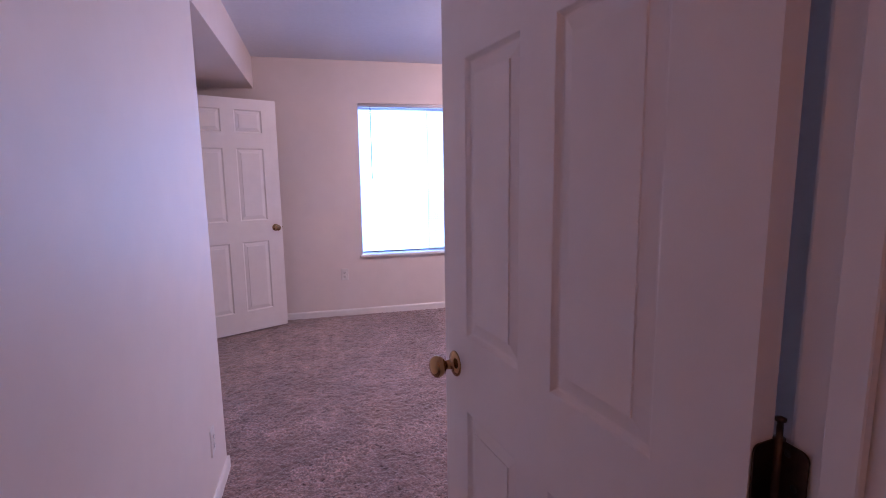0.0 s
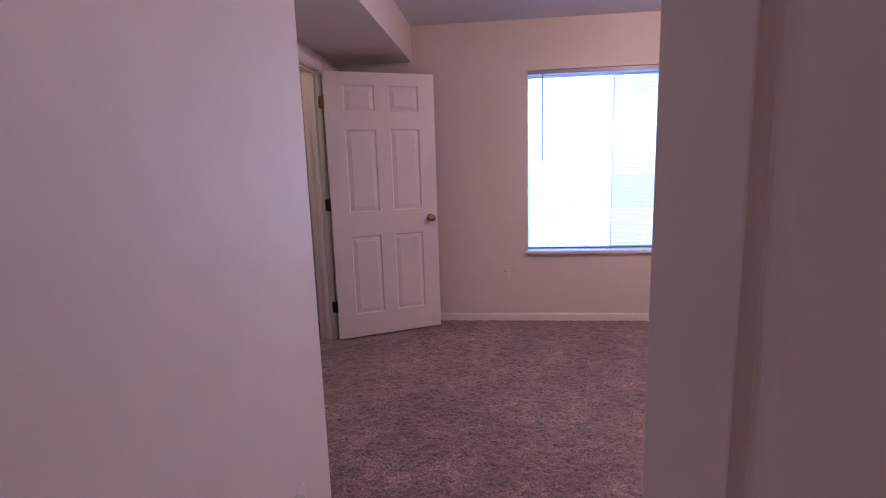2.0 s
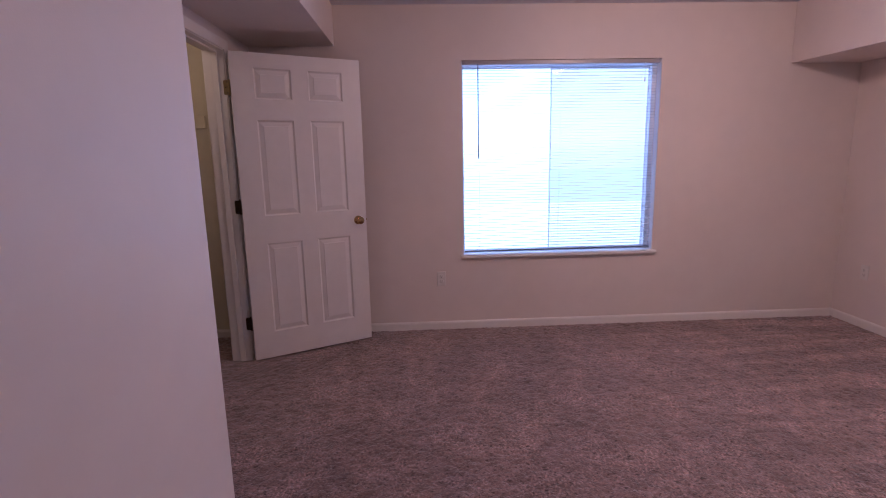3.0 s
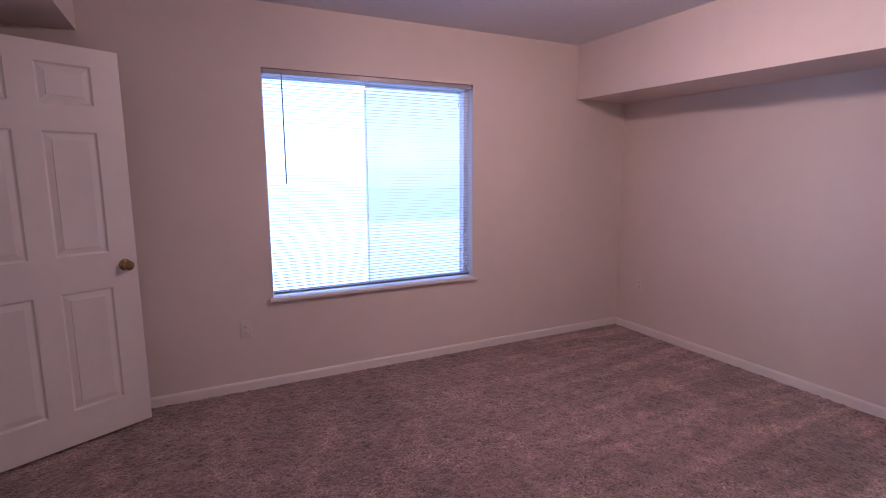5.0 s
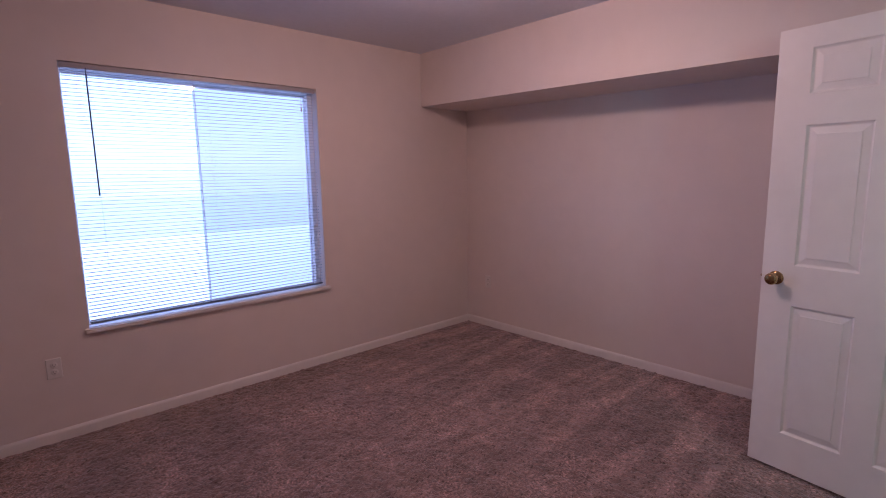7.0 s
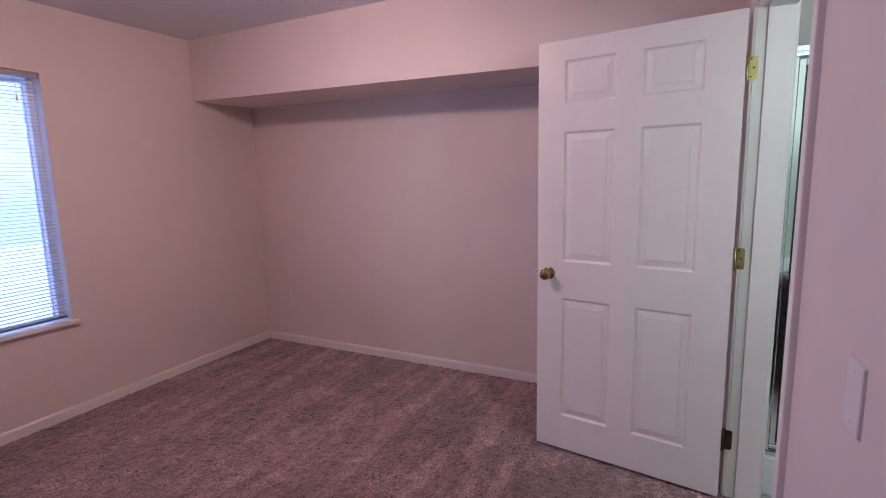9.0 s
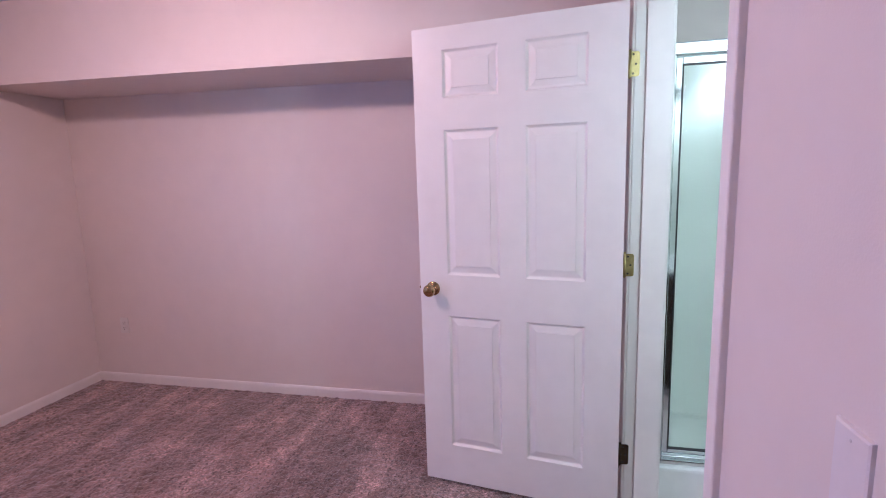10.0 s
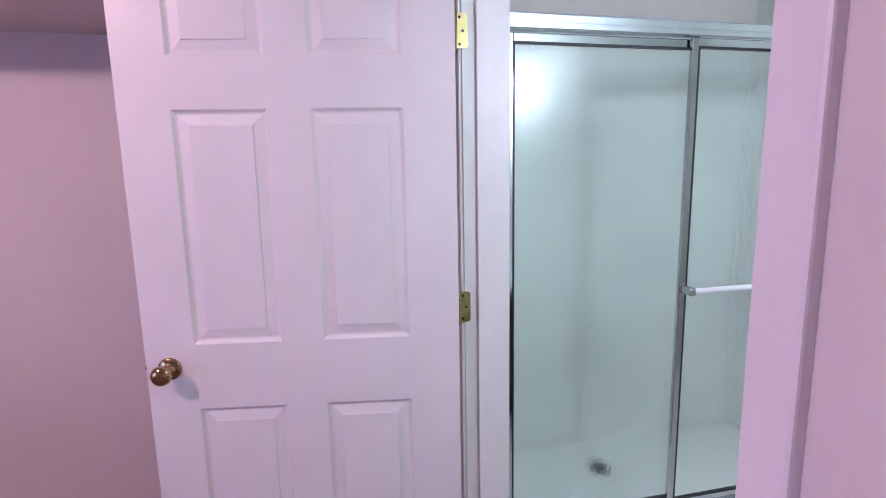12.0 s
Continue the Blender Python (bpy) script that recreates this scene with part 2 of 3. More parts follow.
# ---- walls, floor and ceiling ----
WX0, WX1, WZ0, WZ1 = 0.53, 2.045, 0.602, 2.07           # window opening
structure("wall_north", [
    (X_WEST - 1.2, WX0, Y_NORTH, Y_NORTH + 0.16, -0.1, CEIL), (WX1, X_EAST + T, Y_NORTH, Y_NORTH + 0.16, -0.1, CEIL),
    (WX0, WX1, Y_NORTH, Y_NORTH + 0.16, -0.1, WZ0), (WX0, WX1, Y_NORTH, Y_NORTH + 0.16, WZ1, CEIL)], M_WALL, "beige painted wall round a wide window", "wall")
structure("wall_east", [(X_EAST, X_EAST + T, -1.2, Y_NORTH, -0.1, CEIL)], M_WALL, "long beige painted wall under a boxed soffit", "wall")
BX0, BX1, DH = 1.797, 2.752, 2.055
SKEW = Matrix.Translation((1.726, Y_SOUTH, 0)) @ Matrix.Rotation(radians(2.5), 4, "Z") @ Matrix.Translation((-1.726, -Y_SOUTH, 0))   # this wall is a little out of square
TB = 0.129                       # bathroom doorway, from casing to jamb
structure("wall_south", [
    (X_VEST, BX0 - 0.02, Y_SOUTH - TB, Y_SOUTH, -0.1, CEIL), (BX1 + 0.02, X_EAST + 0.05, Y_SOUTH - TB, Y_SOUTH, -0.1, CEIL),
    (BX0 - 0.02, BX1 + 0.02, Y_SOUTH - TB, Y_SOUTH, DH + 0.02, CEIL)], M_WALL, "painted wall with the bathroom doorway", "wall").matrix_world = SKEW
structure("wall_vestibule", [(X_VEST, X_VEST + T, Y_ENTRY, Y_SOUTH - TB - 0.03, -0.1, CEIL)], M_WALL, "short painted wall behind the entry door", "wall")
EX0, EX1 = -0.345, 0.5835
structure("wall_entry", [
    (X_HALL, EX0 - 0.02, Y_ENTRY - T, Y_ENTRY, -0.1, CEIL), (EX1 + 0.02, X_VEST + T, Y_ENTRY - T, Y_ENTRY, -0.1, CEIL),
    (EX0 - 0.02, EX1 + 0.02, Y_ENTRY - T, Y_ENTRY, DH + 0.02, CEIL)], M_WALL, "painted wall round the entry doorway", "wall")
structure("wall_hall_west", [(X_HALL - T, X_HALL, -1.2, Y_ALCOVE, -0.1, CEIL)], M_WALL, "off-white painted wall ending in an outside corner", "wall")
structure("wall_hall_east", [(1.0, 1.0 + T, -1.2, Y_ENTRY - T, -0.1, CEIL)], M_WALL, "plain painted hall wall", "wall")
structure("wall_hall_end", [(X_HALL - T, 1.0 + T, -1.32, -1.2, -0.1, CEIL)], M_WALL, "plain painted hall end wall", "wall")
structure("wall_alcove", [(X_WEST - T, X_HALL - T, Y_ALCOVE - T, Y_ALCOVE, -0.1, CEIL)], M_WALL, "short painted wall of the closet alcove", "wall")
CY0, CY1 = 3.585, 4.457
structure("wall_west", [
    (X_WEST - T, X_WEST, Y_ALCOVE, CY0 - 0.02, -0.1, CEIL), (X_WEST - T, X_WEST, CY1 + 0.02, Y_NORTH, -0.1, CEIL),
    (X_WEST - T, X_WEST, CY0 - 0.02, CY1 + 0.02, DH + 0.02, CEIL)], M_WALL, "painted wall with the closet doorway", "wall")
structure("wall_closet", [(-2.22, -2.10, Y_ALCOVE, Y_NORTH, -0.1, CEIL), (-2.22, X_WEST - T, Y_ALCOVE - T, Y_ALCOVE, -0.1, CEIL)], M_CLOSET, "dim yellowish closet wall", "wall")
structure("wall_closet_north", [(-2.10, X_WEST - T, Y_NORTH - 0.012, Y_NORTH - 0.002, 0.0, CEIL)], M_CLOSET, "dim yellowish closet wall", "wall")
structure("wall_bath_south", [(1.0 + T, X_EAST, -0.92, -0.80, -0.1, CEIL)], M_BATH, "pale greenish bathroom wall", "wall")
structure("wall_bath_west", [(1.12, 1.24, -0.80, Y_SOUTH - T, -0.1, CEIL)], M_BATH, "pale greenish bathroom wall", "wall")
structure("ceiling", [(-2.22, X_EAST + T, -1.32, Y_NORTH + 0.16, CEIL, CEIL + 0.1)], M_CEIL, "white textured flat ceiling with cool daylight put into its colour", "ceiling")
structure("ground", [(-60, 60, -60, 60, -0.6, -0.5)], M_GROUND, "flat dry grass outside the house", "ground")
structure("subfloor", [(-2.22, X_EAST + T, -1.32, Y_NORTH + 0.16, -0.2, -0.012)], M_VINYLFLOOR, "floor slab under the carpet", "floor")
structure("floor_bath", [(1.24, 2.84, -0.80, Y_SOUTH - 0.06, -0.012, 0.002)], M_VINYLFLOOR, "pale vinyl bathroom floor", "floor")

# boxed soffits along the east wall and over the closet alcove
SOF_X, SOF_Z = 3.052, 2.021
soffit = structure("soffit_east", [(SOF_X, X_EAST, Y_SOUTH, Y_NORTH, SOF_Z, CEIL)], M_WALL, "long boxed soffit painted like the walls", "soffit")
for v in soffit.data.vertices:                          # its underside drops a little towards the south
    if v.co.z < CEIL - 0.1 and v.co.y < 2.0:
        v.co.z -= 0.046
structure("soffit_west", [(X_WEST, -0.397, Y_ALCOVE, Y_NORTH, 2.179, CEIL)], M_WALL, "boxed soffit over the closet alcove", "soffit")


def carpet(name, x0, x1, y0, y1, cell, depth, label):
    nx, ny = int((x1 - x0) / cell) + 1, int((y1 - y0) / cell) + 1
    rng = np.random.default_rng(5)
    gx, gy = np.meshgrid(np.linspace(x0, x1, nx), np.linspace(y0, y1, ny))
    h = rng.normal(0, 1, (ny, nx))
    h = 0.55 * h + 0.45 * (np.roll(h, 1, 0) + np.roll(h, 1, 1) + np.roll(h, -1, 0)) / 1.7
    z = np.clip(h * depth * 0.45, -depth, depth) - 0.002
    jx, jy = rng.uniform(-0.3, 0.3, (2, ny, nx)) * cell
    jx[:, [0, -1]] = 0
    jy[[0, -1], :] = 0
    co = np.stack((gx + jx, gy + jy, z), -1).reshape(-1, 3)
    k = np.arange(nx * ny).reshape(ny, nx)
    faces = np.stack((k[:-1, :-1], k[:-1, 1:], k[1:, 1:], k[1:, :-1]), -1).reshape(-1, 4)
    mesh = bpy.data.meshes.new(name)
    mesh.vertices.add(len(co))
    mesh.vertices.foreach_set("co", co.ravel())
    mesh.loops.add(faces.size)
    mesh.loops.foreach_set("vertex_index", faces.ravel())
    mesh.polygons.add(len(faces))
    mesh.polygons.foreach_set("loop_start", np.arange(0, faces.size, 4))
    mesh.update(calc_edges=True)
    mesh.validate()
    mesh.materials.append(M_CARPET)
    return tagged(new(name, mesh), label, "carpet", kind="structure")


carpet("floor", X_HALL - 0.02, X_EAST, Y_SOUTH - 0.05, Y_NORTH, 0.0085, 0.007, "mauve-brown plush carpet with vacuum marks")
carpet("floor_alcove", -2.10, X_HALL - 0.02, Y_ALCOVE, Y_NORTH, 0.011, 0.006, "mauve-brown plush carpet of the alcove and closet")
carpet("floor_hall", X_HALL, 1.0, -1.2, Y_SOUTH - 0.05, 0.015, 0.006, "mauve-brown plush carpet of the hall")

# ---- baseboards ----
BASE = [(0, 0), (0.012, 0), (0.012, 0.051), (0.0105, 0.058), (0.0075, 0.063), (0.006, 0.066), (0, 0.067)]


def baseboard(a, b, out, mat=M_TRIM):
    bm = bmesh.new()
    extrude_profile(bm, BASE, (*a, -0.004), (*b, -0.004), (*out, 0))
    return tagged(link("baseboard", bm, mat), "white-painted moulded baseboard at the carpet", "baseboard", kind="structure")


baseboard((X_WEST, Y_NORTH), (X_EAST, Y_NORTH), (0, -1))
baseboard((X_EAST, Y_SOUTH), (X_EAST, Y_NORTH - 0.012), (-1, 0))
baseboard((X_VEST, Y_SOUTH), (1.725, Y_SOUTH), (0, 1)).matrix_world = SKEW
baseboard((2.830, Y_SOUTH), (X_EAST - 0.012, Y_SOUTH), (0, 1)).matrix_world = SKEW
baseboard((X_VEST, Y_ENTRY + 0.02), (X_VEST, Y_SOUTH - 0.04), (-1, 0))
baseboard((X_HALL, Y_ENTRY + 0.02), (X_HALL, Y_ALCOVE), (1, 0))
baseboard((X_WEST, Y_ALCOVE), (X_HALL + 0.012, Y_ALCOVE), (0, 1))
baseboard((X_WEST, Y_ALCOVE + 0.012), (X_WEST, CY0 - 0.075), (1, 0))
baseboard((X_WEST, CY1 + 0.075), (X_WEST, Y_NORTH - 0.012), (1, 0))
baseboard((-2.10, Y_NORTH - 0.012), (X_WEST - T, Y_NORTH - 0.012), (0, -1))
baseboard((-2.10, Y_ALCOVE), (-2.10, Y_NORTH - 0.024), (1, 0))


# ---- door frames: jambs, stops and casings ----
def door_frame(name, m, width, height, depth, label, stop_at, stop_wide=0.035):
    """Opening along local x from 0 to width, room side at local y = 0, wall towards -y."""
    top = thing(name, m, label, "door frame", kind="structure")
    for j, x in (("hinge_jamb", width), ("latch_jamb", 0.0)):
        bm = bmesh.new()
        s = 1 if x else -1
        lo, hi = sorted((x, x + s * 0.0195))
        box(bm, lo, hi, -depth - 0.002, 0.002, 0, height, 0.001)
        part("jamb", bm, M_TRIM, top)
        bm = bmesh.new()
        lo, hi = sorted((x, x - s * 0.011))
        box(bm, lo, hi, -stop_at - stop_wide, -stop_at, 0, height - 0.011, 0.0015)
        part("door_stop", bm, M_TRIM, top)
    bm = bmesh.new()
    box(bm, -0.0195, width + 0.0195, -depth - 0.002, 0.002, height, height + 0.0195, 0.001)
    part("head_jamb", bm, M_TRIM, top)
    bm = bmesh.new()
    box(bm, 0, width, -stop_at - stop_wide, -stop_at, height - 0.011, height, 0.0015)
    part("door_stop", bm, M_TRIM, top)
    # mitred casings on both sides of the wall; flat with an eased and stepped edge
    prof = [(0, 0.0), (0.0, 0.009), (0.003, 0.0115), (0.030, 0.0135), (0.056, 0.0155), (0.060, 0.0145), (0.061, 0.012), (0.061, 0.0)]
    for y, s in ((0.0, 1), (-depth, -1)):
        for side in ("left", "right", "head"):
            bm = bmesh.new()
            rows = []
            if side == "head":
                ends = [(-0.005, -1), (width + 0.005, 1)]
                for x, d in ends:
                    rows.append([bm.verts.new((x + d * o, y + s * p, height + 0.005 + o)) for o, p in prof])
            else:
                x, d = (-0.005, -1) if side == "left" else (width + 0.005, 1)
                rows.append([bm.verts.new((x + d * o, y + s * p, 0)) for o, p in prof])
                rows.append([bm.verts.new((x + d * o, y + s * p, height + 0.005 + o)) for o, p in prof])
            n = len(prof)
            for k in range(n):
                j = (k + 1) % n
                bm.faces.new((rows[0][k], rows[0][j], rows[1][j], rows[1][k]))
            bm.faces.new(rows[0]), bm.faces.new(rows[1])
            part("casing", bm, M_TRIM, top)
    return top


door_frame("door_frame_bath", SKEW @ pose(BX0, Y_SOUTH, 0), BX1 - BX0, DH, TB, "white-painted door frame and casing of the bathroom", 0.037, 0.092)
door_frame("door_frame_entry", pose(EX0, Y_ENTRY, 0), EX1 - EX0, DH, T, "white-painted door frame of the entry", 0.036)
door_frame("door_frame_closet", pose(X_WEST, CY1, 0, 0, 0, -90), CY1 - CY0, DH, T, "white-painted door frame and casing of the closet", 0.036)


# ---- six-panel doors ----
def six_panel_slab(w, h, t):
    """A moulded slab from x 0..w, y 0..-t, z 0..h, with six raised panels on both faces."""
    bm = bmesh.new()
    k = w / 0.87
    cols = [(0.140 * k, 0.384 * k), (0.494 * k, 0.738 * k)]
    rows = [(0.182, 0.806), (0.990, 1.616), (1.745, 1.940)]
    xs = sorted({0, w, *[v for c in cols for v in c]})
    zs = sorted({0, h, *[v for r in rows for v in r]})
    rings = [(0.0, 0.0), (0.002, 0.0006), (0.005, 0.0045), (0.009, 0.0085), (0.012, 0.0098), (0.015, 0.0098), (0.040, 0.0042), (0.0408, 0.0015), (0.043, 0.0012)]
    for y, s in ((0.0, -1), (-t, 1)):
        grid = {}

        def vert(x, d, z):
            key = (round(x, 5), round(d, 5), round(z, 5))
            if key not in grid:
                grid[key] = bm.verts.new((x, y + s * d, z))
            return grid[key]
        for x0, x1 in zip(xs, xs[1:]):
            for z0, z1 in zip(zs, zs[1:]):
                if (x0, x1) in cols and (z0, z1) in rows:
                    for (i0, d0), (i1, d1) in zip(rings, rings[1:]):
                        a = [vert(*c) for c in ((x0 + i0, d0, z0 + i0), (x1 - i0, d0, z0 + i0), (x1 - i0, d0, z1 - i0), (x0 + i0, d0, z1 - i0))]
                        b = [vert(*c) for c in ((x0 + i1, d1, z0 + i1), (x1 - i1, d1, z0 + i1), (x1 - i1, d1, z1 - i1), (x0 + i1, d1, z1 - i1))]
                        for q in range(4):
                            r = (q + 1) % 4
                            bm.faces.new((a[q], a[r], b[r], b[q]))
                    i, d = rings[-1]
                    bm.faces.new([vert(*c) for c in ((x0 + i, d, z0 + i), (x1 - i, d, z0 + i), (x1 - i, d, z1 - i), (x0 + i, d, z1 - i))])
                else:
                    bm.faces.new([vert(*c) for c in ((x0, 0, z0), (x1, 0, z0), (x1, 0, z1), (x0, 0, z1))])
    edge = [(0, 0), (w, 0), (w, h), (0, h)]
    for (x0, z0), (x1, z1) in zip(edge, edge[1:] + edge[:1]):
        bm.faces.new([bm.verts.new(c) for c in ((x0, 0, z0), (x1, 0, z1), (x1, -t, z1), (x0, -t, z0))])
    bmesh.ops.remove_doubles(bm, verts=bm.verts[:], dist=1e-5)
    return bm


KNOB = [(0.032, 0.0), (0.032, 0.003), (0.029, 0.006), (0.020, 0.009), (0.0125, 0.012), (0.011, 0.026), (0.014, 0.031), (0.022, 0.036), (0.0265, 0.044), (0.0275, 0.051), (0.0255, 0.058), (0.019, 0.064), (0.009, 0.067), (0.001, 0.0675)]


def hinge(top, z, mat, side, wide_open, label, pin=0.047):
    """A butt hinge: one leaf on the slab's edge, one on the jamb, knuckle and pin between, at the far face."""
    bm = bmesh.new()
    lathe(bm, [(0.0015, -0.052), (0.004, -0.050), (0.0062, -0.046), (0.0062, 0.046), (0.0035, 0.0465), (0.0032, pin), (0.0055, pin + 0.001), (0.0058, pin + 0.004), (0.001, pin + 0.006)], pose(-0.004, -side * 0.039, z), 14)
    h = part("hinge", bm, mat, top, label)
    axis = Matrix.Translation((-0.004, -side * 0.039, z))
    turn = axis @ Matrix.Rotation(radians(wide_open), 4, "Z")
    outline = []
    for cx, cz, a0 in ((0.027, 0.0365, 0), (0.0, 0.0445, None), (0.0, -0.0445, None), (0.027, -0.0365, -90)):
        if a0 is None:
            outline.append((cx, cz))
        else:
            outline += [(cx + 0.008 * math.cos(radians(a0 + q)), cz + 0.008 * math.sin(radians(a0 + q))) for q in (0, 30, 60, 90)]
    for leaf in (Matrix.Translation((-0.0022, -side * 0.037, z)) @ Matrix.Rotation(side * math.pi / 2, 4, "Z"), turn):
        bm = bmesh.new()
        front = [bm.verts.new(leaf @ Vector((x, 0.001, c))) for x, c in outline]
        back = [bm.verts.new(leaf @ Vector((x, -0.001, c))) for x, c in outline]
        bm.faces.new(front), bm.faces.new(list(reversed(back)))
        for q in range(len(front)):
            r = (q + 1) % len(front)
            bm.faces.new((front[q], front[r], back[r], back[q]))
        part("hinge_leaf", bm, mat, h)
    bm = bmesh.new()
    for x, c in ((0.012, 0.034), (0.022, 0.0), (0.012, -0.034)):
        for s in (1, -1):
            lathe(bm, [(0.0042, 0.0), (0.0038, 0.0006), (0.0012, 0.0007)], turn @ Matrix.Translation((x, s * 0.001, c)) @ Matrix.Rotation(-s * math.pi / 2, 4, "X"), 10)
    part("screw", bm, M_SCREW, h)


def six_panel_door(name, pivot, latch, side, label, hinge_mats, wide_open, knob_z=0.915, hinge_zs=(0.255, 1.058, 1.815), pin=0.047):
    """The face away from the knuckle lies on the line from pivot to latch; side is +1 where the slab lies to the right of it."""
    d = Vector(latch) - Vector(pivot)
    w, h, t = d.length, 2.03, 0.035
    top = thing(name, pose(*pivot, 0.015, 0, 0, math.degrees(math.atan2(d.y, d.x))), label, "door", kind="structure")
    bm = six_panel_slab(w, h, t)
    if side < 0:
        bmesh.ops.translate(bm, verts=bm.verts[:], vec=(0, t, 0))
    part("slab", bm, M_DOOR, top)
    y0, y1 = (0.0, -t) if side > 0 else (t, 0.0)
    for y, s in ((y0, 1), (y1, -1)):
        bm = bmesh.new()
        lathe(bm, KNOB, pose(w - 0.062, y, knob_z, -90 * s, 0, 0), 28)
        part("door_handle", bm, M_BRASS, top, "round polished brass knob")
    bm = bmesh.new()
    box(bm, w - 0.0004, w + 0.0012, min(y0, y1) + 0.005, max(y0, y1) - 0.005, knob_z - 0.028, knob_z + 0.028, 0.0004)
    part("latch_plate", bm, M_BRASS, top)
    bm = bmesh.new()
    lathe(bm, [(0.007, 0.0), (0.007, 0.007), (0.004, 0.010)], pose(w + 0.0008, (y0 + y1) / 2, knob_z, 0, 90, 0), 12)
    part("latch_bolt", bm, M_BRASS, top)
    for z, mat in zip(hinge_zs, hinge_mats):
        hinge(top, z, mat, side, wide_open, "dark brass hinge" if mat is M_DARK_HINGE else "brass butt hinge", pin)
    return top


# hinge materials run bottom to top; lower hinges take the darker brass
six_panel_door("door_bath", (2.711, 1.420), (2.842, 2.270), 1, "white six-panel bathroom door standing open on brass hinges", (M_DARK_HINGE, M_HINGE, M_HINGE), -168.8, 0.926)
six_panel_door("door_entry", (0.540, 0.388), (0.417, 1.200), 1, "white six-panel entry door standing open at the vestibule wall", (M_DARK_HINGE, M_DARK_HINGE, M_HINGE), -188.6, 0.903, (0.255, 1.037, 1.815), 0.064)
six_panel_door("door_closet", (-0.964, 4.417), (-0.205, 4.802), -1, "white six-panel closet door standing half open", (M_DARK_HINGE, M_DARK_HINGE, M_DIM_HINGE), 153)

# ---- window ----
win = thing("window_1", pose(0, 0, 0), "white vinyl sliding window with an insect screen", "window", kind="structure")
WY = Y_NORTH + 0.11
bm = bmesh.new()
for b in ((WX0, WX0 + 0.014, WZ0, WZ1), (WX1 - 0.036, WX1, WZ0, WZ1), (WX0 + 0.014, WX1 - 0.014, WZ0, WZ0 + 0.012), (WX0 + 0.014, WX1 - 0.014, WZ1 - 0.03, WZ1)):
    box(bm, b[0], b[1], WY - 0.03, WY + 0.045, b[2], b[3], 0.003)
part("window_frame", bm, M_VINYL, win)
XM = 1.235
for x0, x1, y in ((WX0 + 0.014, XM + 0.002, WY), (XM - 0.002, WX1 - 0.036, WY + 0.022)):
    bm = bmesh.new()
    for b in ((x0, x0 + 0.004, WZ0 + 0.012, WZ1 - 0.03), (x1 - 0.004, x1, WZ0 + 0.012, WZ1 - 0.03), (x0 + 0.004, x1 - 0.004, WZ0 + 0.012, WZ0 + 0.022), (x0 + 0.004, x1 - 0.004, WZ1 - 0.05, WZ1 - 0.03)):
        box(bm, b[0], b[1], y - 0.01, y + 0.01, b[2], b[3], 0.002)
    sash = part("sash", bm, M_VINYL, win)
    bm = bmesh.new()
    box(bm, x0 + 0.002, x1 - 0.002, y - 0.002, y + 0.002, WZ0 + 0.020, WZ1 - 0.048)
    pane = part("pane", bm, M_PANE, sash)
    pane.visible_shadow = False
bm = bmesh.new()
box(bm, XM, WX1 - 0.037, WY + 0.040, WY + 0.041, WZ0 + 0.012, WZ1 - 0.03)
part("insect_screen", bm, M_SCREEN, win, "grey insect screen over one half")
bm = bmesh.new()
box(bm, 0.508, 2.073, Y_NORTH - 0.032, WY - 0.03, 0.581, 0.605, 0.006, 2)
part("window_sill", bm, M_TRIM, win, "white-painted sill board")

# ---- mini blind ----
blind = thing("mini_blind", pose(0, Y_NORTH + 0.03, 0), "white aluminium mini blind lowered over the window", "blind")
BL0, BL1 = WX0 + 0.012, WX1 - 0.014
bm = bmesh.new()
box(bm, BL0 - 0.006, BL1 + 0.006, -0.02, 0.02, 2.038, 2.068, 0.002)
part("headrail", bm, M_RAIL, blind)
PITCH, TILT = 0.0212, radians(1)
Z0 = 0.628
count = int((2.030 - Z0) / PITCH)
slat_bm = bmesh.new()
cs = []
for q in range(6):
    u = -0.0135 + 0.027 * q / 5
    v = 0.0022 * (1 - (u / 0.0135) ** 2)
    cs.append((u * math.cos(TILT) - v * math.sin(TILT), u * math.sin(TILT) + v * math.cos(TILT)))
ends = [[slat_bm.verts.new((x, y, z)) for y, z in cs] for x in (BL0, BL1)]
for q in range(5):
    slat_bm.faces.new((ends[0][q], ends[0][q + 1], ends[1][q + 1], ends[1][q])).smooth = True
slat = part("slat", slat_bm, M_SLAT, blind)
slat.location = (0, 0, Z0 + 0.014)
for q in range(1, count):
    ob = new("slat", slat.data)
    ob.parent = blind
    ob.location = (0, 0, Z0 + 0.014 + q * PITCH)
    ob.rotation_euler = (radians(random.uniform(-0.8, 0.8)), radians(random.uniform(-0.05, 0.05)), 0)
bm = bmesh.new()
box(bm, BL0, BL1, -0.012, 0.012, Z0 - 0.006, Z0 + 0.005, 0.003, 2)
part("bottom_rail", bm, M_BOTTOM, blind, "bottom rail with its backlit shade put into the colour")
for x in (BL0 + 0.12, (BL0 + BL1) / 2, BL1 - 0.12):
    for y in (-0.0125, 0.0125):
        bm = bmesh.new()
        lathe(bm, [(0.0004, Z0), (0.0004, 2.04)], pose(x, y, 0), 5)
        part("ladder_cord", bm, M_CORD, blind)
bm = bmesh.new()
lathe(bm, [(0.0042, 1.352), (0.0046, 1.36), (0.0040, 1.37), (0.0040, 2.0), (0.0025, 2.01), (0.0025, 2.045)], pose(0.652, -0.028, 0), 6)
part("tilt_wand", bm, M_ROD, blind, "thin dark tilt wand")
bm = bmesh.new()
